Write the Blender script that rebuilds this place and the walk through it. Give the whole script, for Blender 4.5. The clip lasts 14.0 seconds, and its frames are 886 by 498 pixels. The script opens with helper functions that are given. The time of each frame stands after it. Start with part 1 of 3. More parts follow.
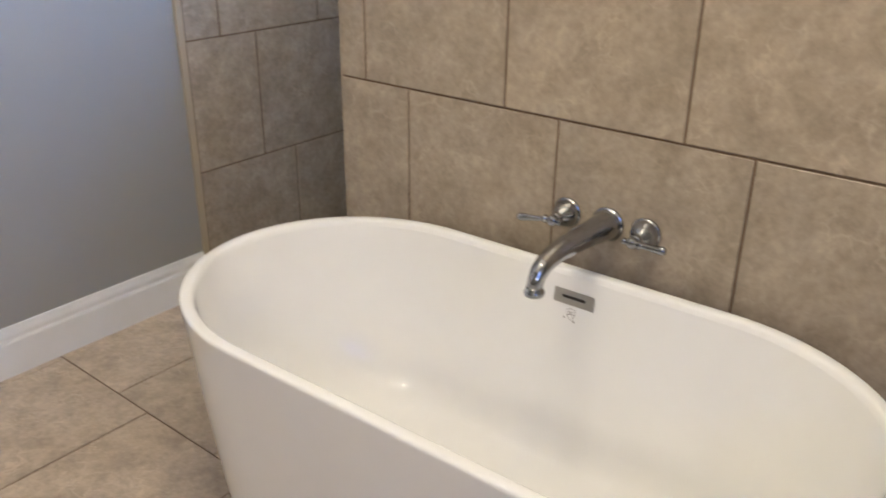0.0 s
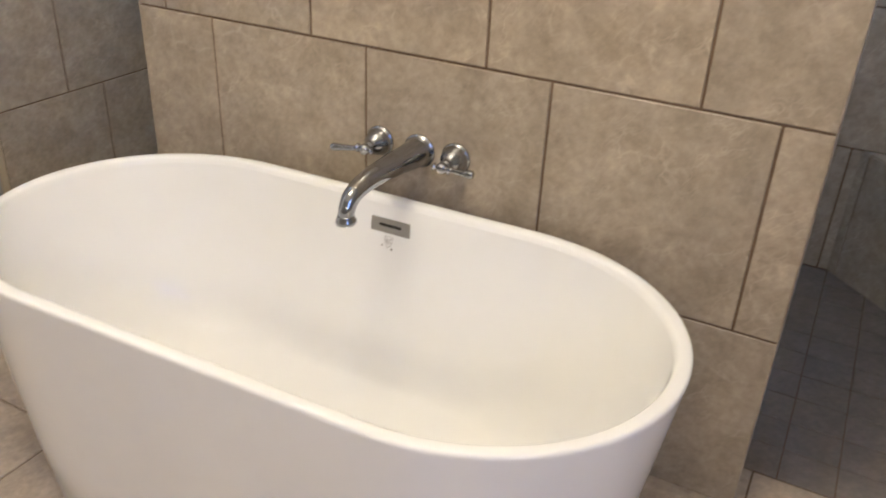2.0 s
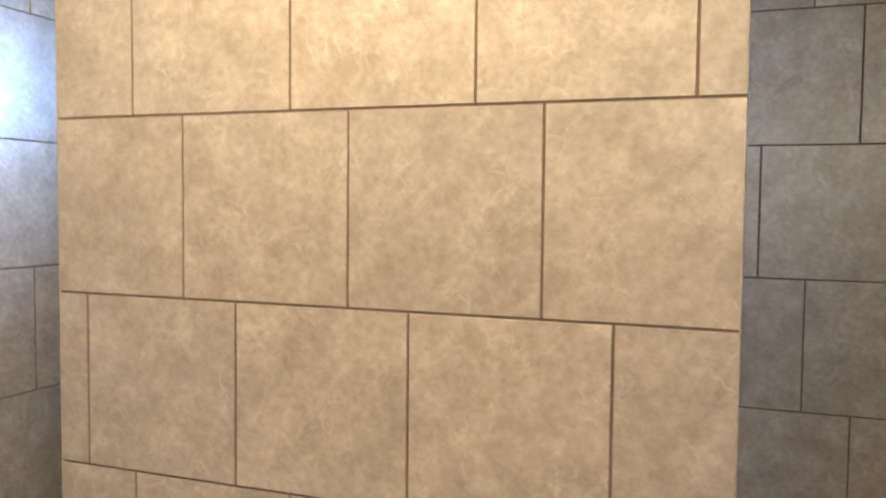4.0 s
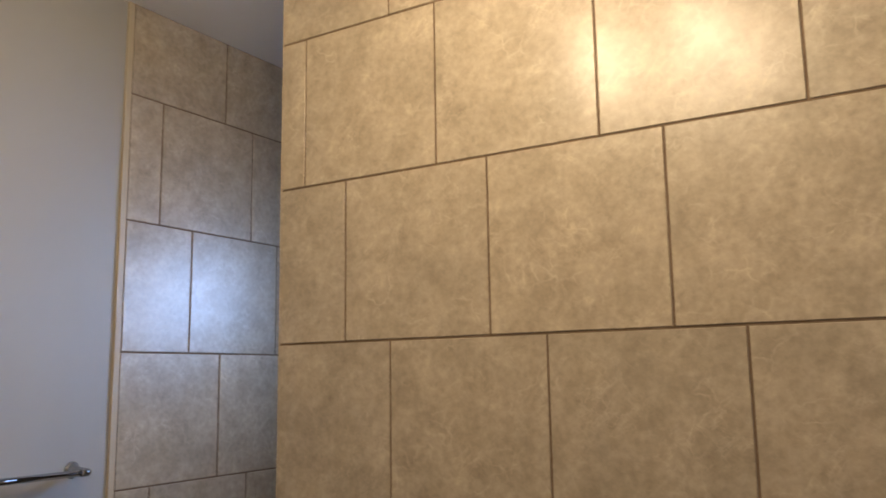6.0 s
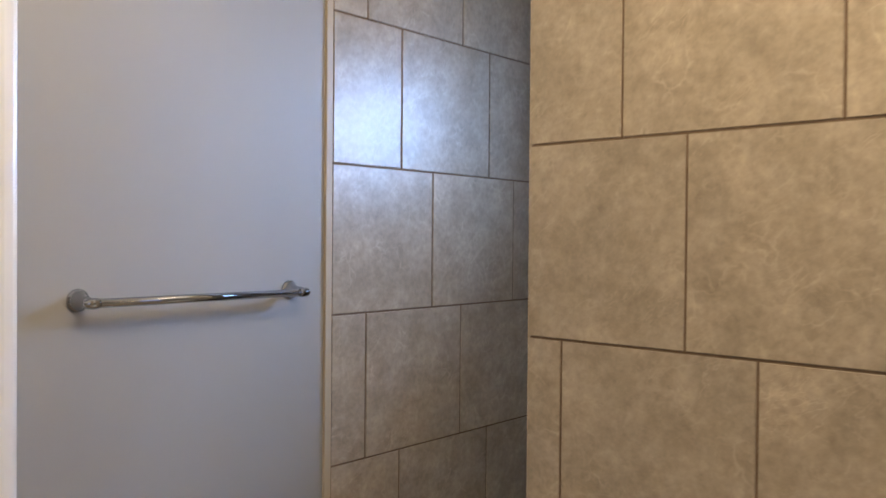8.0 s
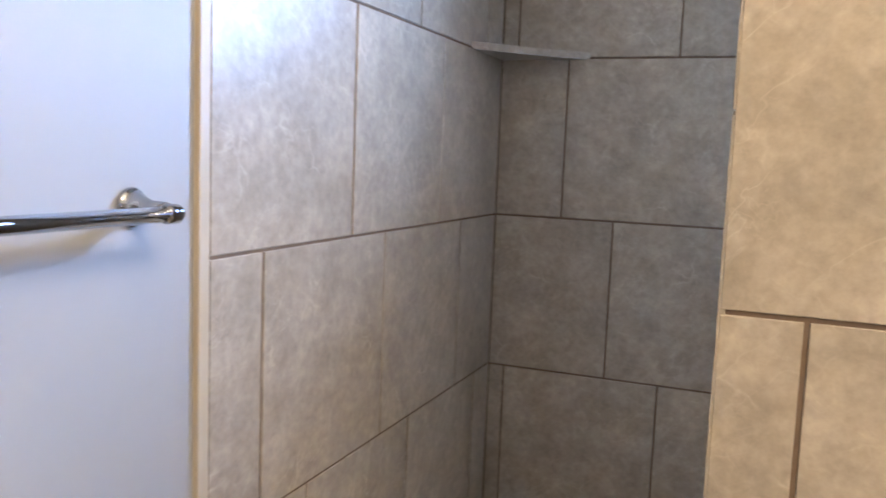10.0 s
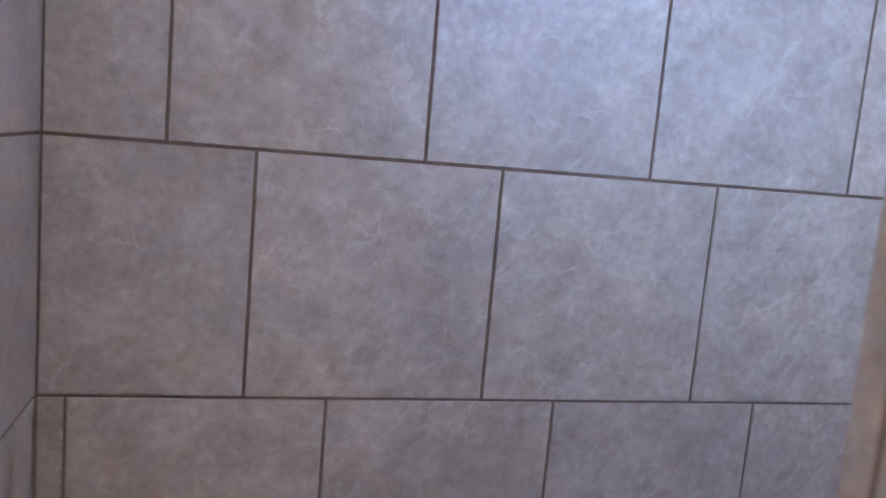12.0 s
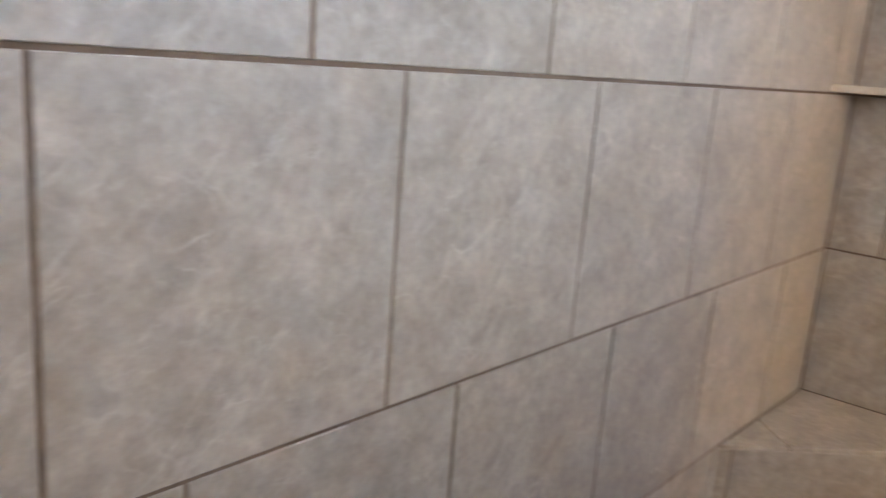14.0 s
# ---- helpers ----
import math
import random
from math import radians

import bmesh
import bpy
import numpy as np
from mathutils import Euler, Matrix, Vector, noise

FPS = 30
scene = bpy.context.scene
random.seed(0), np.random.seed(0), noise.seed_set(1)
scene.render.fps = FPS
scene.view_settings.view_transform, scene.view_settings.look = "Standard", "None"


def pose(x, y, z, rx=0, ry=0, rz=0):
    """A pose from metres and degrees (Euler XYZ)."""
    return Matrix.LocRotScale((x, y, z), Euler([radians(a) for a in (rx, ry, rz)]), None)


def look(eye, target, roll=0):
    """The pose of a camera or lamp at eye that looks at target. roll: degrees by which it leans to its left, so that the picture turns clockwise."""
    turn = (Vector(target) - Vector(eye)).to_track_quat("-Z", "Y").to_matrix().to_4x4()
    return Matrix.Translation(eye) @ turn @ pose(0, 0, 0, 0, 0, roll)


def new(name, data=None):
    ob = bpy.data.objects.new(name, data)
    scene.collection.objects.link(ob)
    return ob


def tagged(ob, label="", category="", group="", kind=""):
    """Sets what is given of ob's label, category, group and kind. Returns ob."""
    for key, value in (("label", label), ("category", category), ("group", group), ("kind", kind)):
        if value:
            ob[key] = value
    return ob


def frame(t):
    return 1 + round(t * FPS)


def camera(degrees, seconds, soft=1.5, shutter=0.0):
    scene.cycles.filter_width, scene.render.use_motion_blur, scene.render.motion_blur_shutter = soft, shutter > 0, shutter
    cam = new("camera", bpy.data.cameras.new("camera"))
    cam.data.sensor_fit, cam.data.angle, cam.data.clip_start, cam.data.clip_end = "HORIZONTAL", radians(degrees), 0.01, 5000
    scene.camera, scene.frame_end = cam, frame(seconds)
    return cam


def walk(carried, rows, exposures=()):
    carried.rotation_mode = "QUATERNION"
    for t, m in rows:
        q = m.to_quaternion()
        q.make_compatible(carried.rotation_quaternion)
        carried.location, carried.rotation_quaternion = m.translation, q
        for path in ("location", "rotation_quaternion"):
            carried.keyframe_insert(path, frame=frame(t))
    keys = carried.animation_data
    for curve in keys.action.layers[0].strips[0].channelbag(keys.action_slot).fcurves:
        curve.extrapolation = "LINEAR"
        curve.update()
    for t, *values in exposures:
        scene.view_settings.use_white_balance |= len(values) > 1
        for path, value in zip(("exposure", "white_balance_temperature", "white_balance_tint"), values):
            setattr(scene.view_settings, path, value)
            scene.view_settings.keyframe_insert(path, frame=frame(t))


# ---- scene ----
cam = camera(56.5, 14.0, 1.5, 0.4)
PATH = [
    (0, (1.561, -1.631, 1.436), (0.434, -0.201, 0.608), 0.6),
    (0.5, (1.613, -1.589, 1.414), (0.626, -0.106, 0.504), 0.9),
    (1, (1.635, -1.577, 1.372), (0.73, -0.076, 0.408), 1.6),
    (1.5, (1.648, -1.575, 1.389), (0.791, -0.07, 0.388), 2.0),
    (2, (1.639, -1.594, 1.42), (0.849, -0.022, 0.469), 2.8),
    (2.5, (1.638, -1.606, 1.477), (1.0, 0.108, 0.668), 4.9),
    (3, (1.636, -1.647, 1.532), (1.049, 0.197, 1.028), 4.0),
    (3.5, (1.64, -1.675, 1.591), (1.035, 0.214, 1.331), 2.2),
    (4, (1.634, -1.711, 1.623), (0.942, 0.163, 1.516), 0.6),
    (4.2, (1.628, -1.727, 1.635), (0.881, 0.127, 1.577), 0.3),
    (6.3, (1.588, -1.814, 1.746), (0.476, -0.184, 2.07), -0.6),
    (6.5, (1.565, -1.819, 1.742), (0.393, -0.229, 2.053), -0.4),
    (7, (1.488, -1.832, 1.709), (0.198, -0.316, 1.902), 0.1),
    (7.5, (1.338, -1.783, 1.667), (-0.003, -0.302, 1.725), 0.5),
    (7.7, (1.236, -1.719, 1.643), (-0.113, -0.243, 1.652), 0.5),
    (9.8, (0.072, -1.077, 1.558), (-0.795, 0.714, 1.36), 1.9),
    (10, (-0.039, -1.002, 1.548), (-0.786, 0.84, 1.324), 2.2),
    (10.5, (-0.258, -0.835, 1.549), (-0.575, 1.123, 1.287), 2.5),
    (11, (-0.385, -0.576, 1.513), (-0.501, 1.395, 1.194), 1.6),
    (11.5, (-0.432, -0.371, 1.456), (-0.309, 1.598, 1.128), 2.9),
    (12, (-0.486, -0.155, 1.435), (-0.021, 1.77, 1.161), 5.0),
    (12.5, (-0.5, 0.11, 1.393), (0.023, 2.014, 1.075), 7.8),
    (13, (-0.463, 0.335, 1.402), (0.159, 2.195, 1.009), 9.2),
    (13.5, (-0.391, 0.506, 1.398), (0.658, 2.158, 0.984), 6.3),
    (14, (-0.313, 0.622, 1.397), (1.158, 1.898, 0.945), 4.4),
]
EXPOSURES = [(0.0, -0.27, 5500, 8), (1.5, -0.2, 5500, 8), (2.2, -0.02, 5600, 9), (3.0, 0.17, 5850, 10), (4.2, 0.12, 6000, 10), (6.3, -1.27, 6650, 11), (7.7, -0.97, 6400, 10),
             (9.8, 0.27, 6000, 11), (10.5, 0.33, 5850, 14), (11.0, 0.72, 5850, 16), (11.5, 1.07, 5650, 19), (12.0, 0.9, 5200, 25), (12.5, 0.9, 5350, 23), (13.0, 1.02, 5600, 20), (13.5, 1.15, 5850, 17), (14.0, 1.25, 6500, 15)]
walk(cam, [(t, look(eye, target, roll)) for t, eye, target, roll in PATH], EXPOSURES)

# world: clear northern sky behind the shower window and the added east window
world = bpy.data.worlds.new("world")
scene.world = world
world.use_nodes = True
wn = world.node_tree.nodes
sky = wn.new("ShaderNodeTexSky")
sky.sky_type, sky.sun_disc = "NISHITA", False
sky.sun_elevation, sky.sun_rotation = radians(48), radians(200)
world.node_tree.links.new(sky.outputs[0], wn["Background"].inputs[0])
wn["Background"].inputs[1].default_value = 0.1

# main dimensions
P = 0.46                      # tile pitch
JOINT = 0.0064                # grout width
XL, XR = -0.831, 2.31         # shower side walls
XP = -0.840                   # painted west wall, behind the tile face
YB = 1.36                     # shower back wall
PX0, PX1, PT = -0.097, 1.627, 0.29   # partition ends and thickness
CEIL = 3.10
YF, XV = -3.4, 3.3            # bathroom front wall, vanity wall
WIN = (0.12, 1.02, 1.94, 2.48)       # shower window x0 x1 z0 z1
BWIN = (-3.20, -1.80, 1.45, 2.75)      # added, unseen window in the east wall: y0 y1 z0 z1


def lamp(name, kind, m, watts, colour, size, size_y=0.0, spread=180.0):
    data = bpy.data.lights.new(name, kind)
    data.energy, data.color = watts, colour
    if kind == "AREA":
        data.shape, data.size, data.size_y = "RECTANGLE", size, size_y
        data.spread = radians(spread)
    else:
        data.shadow_soft_size = size
    ob = new(name, data)
    ob.matrix_world = m
    return ob


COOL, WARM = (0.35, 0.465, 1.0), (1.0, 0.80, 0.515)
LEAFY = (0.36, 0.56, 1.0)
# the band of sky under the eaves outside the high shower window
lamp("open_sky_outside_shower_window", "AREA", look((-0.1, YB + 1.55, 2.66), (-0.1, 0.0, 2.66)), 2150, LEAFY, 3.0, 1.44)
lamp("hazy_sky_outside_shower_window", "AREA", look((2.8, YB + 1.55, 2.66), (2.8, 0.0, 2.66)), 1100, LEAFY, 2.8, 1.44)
# weak cool fill for the tub's outer side, set in the added east window
lamp("added_window_fill", "AREA", look((XV - 0.02, -2.5, 2.1), (0.7, -0.8, 0.3)), 10, COOL, 1.34, 1.24, 130)
LX, LY, LZ = 0.84, -0.95, 2.79
ARMS = [(0.28 * math.cos(0.942 + 1.2566 * k), 0.28 * math.sin(0.942 + 1.2566 * k)) for k in range(5)]
for lx, ly in ARMS:
    lamp("ceiling_bulb_light", "POINT", pose(LX + lx, LY + ly, LZ), 13.5, WARM, 0.024)


# ---------------------------------------------------------------- materials
def material(name, base=(0.8, 0.8, 0.8), rough=0.5, metal=0.0, coat=0.0):
    mat = bpy.data.materials.new(name)
    mat.use_nodes = True
    b = mat.node_tree.nodes["Principled BSDF"]
    b.inputs["Base Color"].default_value = (*base, 1)
    b.inputs["Roughness"].default_value = rough
    b.inputs["Metallic"].default_value = metal
    b.inputs["Coat Weight"].default_value = coat
    b.inputs["Coat Roughness"].default_value = 0.05
    return mat, mat.node_tree.nodes, mat.node_tree.links, b


def noise_node(nodes, links, vec, scale, detail=4.0, rough=0.55, distortion=0.0):
    n = nodes.new("ShaderNodeTexNoise")
    n.inputs["Scale"].default_value, n.inputs["Detail"].default_value = scale, detail
    n.inputs["Roughness"].default_value, n.inputs["Distortion"].default_value = rough, distortion
    links.new(vec, n.inputs["Vector"])
    return n.outputs["Fac"]


def ramp_node(nodes, links, fac, stops):
    r = nodes.new("ShaderNodeValToRGB")
    e = r.color_ramp.elements
    while len(e) < len(stops):
        e.new(0.5)
    for el, (pos, col) in zip(e, stops):
        el.position, el.color = pos, (*col, 1)
    links.new(fac, r.inputs[0])
    return r.outputs[0]


def mix_node(nodes, links, kind, fac, a, b):
    m = nodes.new("ShaderNodeMix")
    m.data_type, m.blend_type = "RGBA", kind
    for sock, val in ((m.inputs[0], fac), (m.inputs[6], a), (m.inputs[7], b)):
        if isinstance(val, (int, float)):
            sock.default_value = val
        elif isinstance(val, tuple):
            sock.default_value = (*val, 1)
        else:
            links.new(val, sock)
    return m.outputs[2]


def bump_node(nodes, links, b, height, strength, distance):
    n = nodes.new("ShaderNodeBump")
    n.inputs["Strength"].default_value, n.inputs["Distance"].default_value = strength, distance
    links.new(height, n.inputs["Height"])
    links.new(n.outputs[0], b.inputs["Normal"])


def piece_coords(nodes, links):
    """Coordinates of a piece, shifted by a random amount of its own, and that random value."""
    tc, oi = nodes.new("ShaderNodeTexCoord"), nodes.new("ShaderNodeObjectInfo")
    mul = nodes.new("ShaderNodeVectorMath")
    mul.operation = "SCALE"
    mul.inputs[0].default_value = (37.0, 61.0, 19.0)
    links.new(oi.outputs["Random"], mul.inputs["Scale"])
    add = nodes.new("ShaderNodeVectorMath")
    links.new(tc.outputs["Object"], add.inputs[0])
    links.new(mul.outputs[0], add.inputs[1])
    return add.outputs[0], oi.outputs["Random"]


def stone_tile(name, dark, mid, light, rough, vein_amount=0.5):
    """Softly mottled porcelain with pale diagonal wisps and short thin veins."""
    mat, nodes, links, b = material(name, mid, rough)
    vec, rnd = piece_coords(nodes, links)
    cloud = noise_node(nodes, links, vec, 11.0, 8, 0.64, 0.2)
    col = ramp_node(nodes, links, cloud, [(0.28, dark), (0.50, mid), (0.74, light)])
    grain = noise_node(nodes, links, vec, 52, 5, 0.62)
    col = mix_node(nodes, links, "MULTIPLY", 1.0, col, ramp_node(nodes, links, grain, [(0.25, (0.80, 0.80, 0.80)), (0.75, (1.20, 1.19, 1.17))]))
    fades = ramp_node(nodes, links, noise_node(nodes, links, vec, 6, 3), [(0.40, (0, 0, 0)), (0.68, (1, 1, 1))])
    pale = tuple(min(1, c * 1.42) for c in light)
    # (angle, scale, half width, amount, distortion): broad wisps, then hair veins in two directions
    for angle, scale, width, amount, warp in ((0.9, 5.0, 0.05, 0.36, 0.4), (0.7, 5.5, 0.009, 0.6, 0.3), (2.3, 7.5, 0.008, 0.4, 0.3)):
        vmap = nodes.new("ShaderNodeMapping")
        vmap.vector_type = "TEXTURE"
        vmap.inputs["Location"].default_value = (angle * 3, 1.7, 0.4)
        vmap.inputs["Rotation"].default_value = (0, 0, angle)
        vmap.inputs["Scale"].default_value = (1.5, 0.6, 1.0)
        links.new(vec, vmap.inputs[0])
        ridge = noise_node(nodes, links, vmap.outputs[0], scale, 4, 0.6, warp)
        line = ramp_node(nodes, links, ridge, [(0.5 - width, (0, 0, 0)), (0.50, (1, 1, 1)), (0.5 + width, (0, 0, 0))])
        veins = mix_node(nodes, links, "MULTIPLY", 1.0, line, fades)
        amt = mix_node(nodes, links, "MULTIPLY", 1.0, veins, (vein_amount * amount,) * 3)
        col = mix_node(nodes, links, "MIX", amt, col, pale)
    # crinkled hairline cracks, in patches
    warp = nodes.new("ShaderNodeTexNoise")
    warp.inputs["Scale"].default_value, warp.inputs["Detail"].default_value = 14.0, 4.0
    links.new(vec, warp.inputs["Vector"])
    shifted = mix_node(nodes, links, "ADD", 0.11, vec, warp.outputs["Color"])
    vor = nodes.new("ShaderNodeTexVoronoi")
    vor.feature = "DISTANCE_TO_EDGE"
    vor.inputs["Scale"].default_value = 15.0
    links.new(shifted, vor.inputs["Vector"])
    line = ramp_node(nodes, links, vor.outputs["Distance"], [(0.0, (1, 1, 1)), (0.022, (0.65, 0.65, 0.65)), (0.075, (0, 0, 0))])
    patch = ramp_node(nodes, links, noise_node(nodes, links, vec, 10, 4, 0.6), [(0.50, (0, 0, 0)), (0.70, (1, 1, 1))])
    amt = mix_node(nodes, links, "MULTIPLY", 1.0, mix_node(nodes, links, "MULTIPLY", 1.0, line, patch), (0.72 * vein_amount,) * 3)
    col = mix_node(nodes, links, "MIX", amt, col, pale)
    tone = ramp_node(nodes, links, rnd, [(0.0, (0.93, 0.93, 0.94)), (1.0, (1.05, 1.04, 1.03))])
    col = mix_node(nodes, links, "MULTIPLY", 1.0, col, tone)
    links.new(col, b.inputs["Base Color"])
    rr = ramp_node(nodes, links, grain, [(0.3, (rough - 0.004,) * 3), (0.7, (rough + 0.006,) * 3)])
    links.new(rr, b.inputs["Roughness"])
    bump_node(nodes, links, b, grain, 0.06, 0.001)
    return mat


TILE = stone_tile("beige_stone_tile", (0.257, 0.212, 0.157), (0.333, 0.278, 0.208), (0.416, 0.353, 0.271), 0.30, 0.62)
FLOOR_TILE = stone_tile("beige_floor_tile", (0.33, 0.27, 0.205), (0.44, 0.366, 0.28), (0.535, 0.455, 0.362), 0.36, 0.6)
MOSAIC = stone_tile("shower_floor_tile", (0.145, 0.121, 0.101), (0.182, 0.153, 0.127), (0.215, 0.184, 0.155), 0.42, 0.3)

GROUT, gn, gl, gb = material("brown_grout", (0.095, 0.066, 0.046), 0.9)
tc = gn.new("ShaderNodeTexCoord")
gcol = ramp_node(gn, gl, noise_node(gn, gl, tc.outputs["Object"], 14, 6, 0.7), [(0.3, (0.112, 0.072, 0.043)), (0.7, (0.172, 0.115, 0.070))])
gl.new(gcol, gb.inputs["Base Color"])
bump_node(gn, gl, gb, noise_node(gn, gl, tc.outputs["Object"], 300, 3), 0.5, 0.001)

PAINT, pn, pl, pb = material("greige_wall_paint", (0.47, 0.45, 0.42), 0.55)
tc = pn.new("ShaderNodeTexCoord")
pcol = ramp_node(pn, pl, noise_node(pn, pl, tc.outputs["Object"], 1.7, 4), [(0.3, (0.285, 0.276, 0.262)), (0.7, (0.305, 0.296, 0.282))])
pl.new(pcol, pb.inputs["Base Color"])
bump_node(pn, pl, pb, noise_node(pn, pl, tc.outputs["Object"], 160, 4, 0.6), 0.16, 0.0012)

CEILING, cn, cl, cb = material("white_ceiling_paint", (0.72, 0.71, 0.69), 0.8)
tc = cn.new("ShaderNodeTexCoord")
bump_node(cn, cl, cb, noise_node(cn, cl, tc.outputs["Object"], 90, 4, 0.6), 0.25, 0.002)

TRIM, tn, tl, tb = material("white_semigloss_trim", (0.78, 0.77, 0.75), 0.28)
tc = tn.new("ShaderNodeTexCoord")
tcol = ramp_node(tn, tl, noise_node(tn, tl, tc.outputs["Object"], 6, 5), [(0.3, (0.75, 0.74, 0.715)), (0.7, (0.80, 0.79, 0.775))])
tl.new(tcol, tb.inputs["Base Color"])
bump_node(tn, tl, tb, noise_node(tn, tl, tc.outputs["Object"], 60, 3), 0.05, 0.001)

EDGE = material("tan_tile_edge", (0.40, 0.33, 0.23), 0.5)[0]
ACRYLIC, an, al, ab = material("white_acrylic", (0.86, 0.845, 0.815), 0.16)
tc = an.new("ShaderNodeTexCoord")
acol = ramp_node(an, al, noise_node(an, al, tc.outputs["Object"], 3.5, 6, 0.65), [(0.3, (0.86, 0.85, 0.83)), (0.65, (0.885, 0.88, 0.865))])
al.new(acol, ab.inputs["Base Color"])
arough = ramp_node(an, al, noise_node(an, al, tc.outputs["Object"], 9, 5), [(0.3, (0.012,) * 3), (0.75, (0.02,) * 3)])
al.new(arough, ab.inputs["Roughness"])
CHROME, hn, hl, hb = material("chrome", (0.37, 0.38, 0.40), 0.07, 1.0)
tc = hn.new("ShaderNodeTexCoord")
hr = ramp_node(hn, hl, noise_node(hn, hl, tc.outputs["Object"], 60, 4), [(0.35, (0.02,) * 3), (0.7, (0.055,) * 3)])
hl.new(hr, hb.inputs["Roughness"])
STEEL = material("brushed_nickel_plate", (0.42, 0.41, 0.40), 0.34, 1.0)[0]
BLACK = material("dark_slot", (0.015, 0.014, 0.013), 0.6)[0]
INK = material("grey_print", (0.22, 0.19, 0.17), 0.6)[0]
DIRT = material("black_grit", (0.03, 0.022, 0.018), 0.9)[0]
GLASS, _, _, glb = material("window_glass", (1, 1, 1), 0.02)
glb.inputs["Transmission Weight"].default_value = 1.0
GLOW, _, _, wb = material("lit_frosted_glass", (0.9, 0.85, 0.75), 0.4)
wb.inputs["Emission Color"].default_value = (1.0, 0.78, 0.52, 1)
wb.inputs["Emission Strength"].default_value = 18.0
BULB, _, _, ub = material("lit_clear_bulb", (0.9, 0.85, 0.75), 0.3)
ub.inputs["Emission Color"].default_value = (1.0, 0.80, 0.54, 1)
ub.inputs["Emission Strength"].default_value = 130.0
GROUND, on, ol, ob_ = material("lawn_ground", (0.06, 0.09, 0.04), 0.9)
tc = on.new("ShaderNodeTexCoord")
ocol = ramp_node(on, ol, noise_node(on, ol, tc.outputs["Object"], 2, 8), [(0.3, (0.04, 0.06, 0.025)), (0.7, (0.09, 0.12, 0.05))])
ol.new(ocol, ob_.inputs["Base Color"])


# ---------------------------------------------------------------- mesh helpers
def part(name, bm, mat, parent=None, label="", smooth=False):
    me = bpy.data.meshes.new(name)
    bmesh.ops.recalc_face_normals(bm, faces=bm.faces)
    bm.to_mesh(me)
    bm.free()
    me.materials.append(mat)
    if smooth:
        me.polygons.foreach_set("use_smooth", [True] * len(me.polygons))
    ob = new(name, me)
    ob.parent = parent
    if label:
        tagged(ob, label)
    return ob


def add_box(bm, x0, x1, y0, y1, z0, z1, bevel=0.0):
    m = Matrix.Translation(((x0 + x1) / 2, (y0 + y1) / 2, (z0 + z1) / 2)) @ Matrix.Diagonal((x1 - x0, y1 - y0, z1 - z0, 1))
    vs = bmesh.ops.create_cube(bm, size=1, matrix=m)["verts"]
    if bevel:
        es = list({e for v in vs for e in v.link_edges})
        bmesh.ops.bevel(bm, geom=es, offset=bevel, segments=2, affect="EDGES", profile=0.6)


def box(name, b, mat, parent=None, label="", bevel=0.0):
    bm = bmesh.new()
    add_box(bm, *b, bevel=bevel)
    return part(name, bm, mat, parent, label)


def walled(name, m, u, z, depth, hole, mat):
    """One wall body with a hole through it; m takes (along, out, up) to the world."""
    bm = bmesh.new()
    us, zs = (u[0], hole[0], hole[1], u[1]), (z[0], hole[2], hole[3], z[1])
    grid = [[[bm.verts.new(m @ Vector((a, d, h))) for h in zs] for a in us] for d in depth]
    for k in (0, 1):
        for i in range(3):
            for j in range(3):
                if (i, j) != (1, 1):
                    g = grid[k]
                    bm.faces.new((g[i][j], g[i + 1][j], g[i + 1][j + 1], g[i][j + 1]))
    f, b = grid
    for i, j, p, q in [(i, j, i + 1, j) for i in range(3) for j in (0, 3)] + [(i, j, i, j + 1) for j in range(3) for i in (0, 3)] + [(1, 1, 2, 1), (1, 2, 2, 2), (1, 1, 1, 2), (2, 1, 2, 2)]:
        bm.faces.new((f[i][j], f[p][q], b[p][q], b[i][j]))
    return part(name, bm, mat)


def boxes(name, bs, mat, parent=None, label=""):
    bm = bmesh.new()
    for b in bs:
        add_box(bm, *b)
    return part(name, bm, mat, parent, label)


def lathe(bm, profile, m, seg=40):
    """Turns (radius, height) pairs round the local z axis of m."""
    rings = []
    for r, h in profile:
        if r < 1e-6:
            rings.append([bm.verts.new(m @ Vector((0, 0, h)))])
        else:
            rings.append([bm.verts.new(m @ Vector((r * math.cos(2 * math.pi * i / seg), r * math.sin(2 * math.pi * i / seg), h))) for i in range(seg)])
    for a, c in zip(rings, rings[1:]):
        for i in range(seg):
            j = (i + 1) % seg
            if len(a) == 1 and len(c) > 1:
                bm.faces.new((a[0], c[j], c[i]))
            elif len(c) == 1 and len(a) > 1:
                bm.faces.new((a[i], a[j], c[0]))
            elif len(a) > 1:
                bm.faces.new((a[i], a[j], c[j], c[i]))


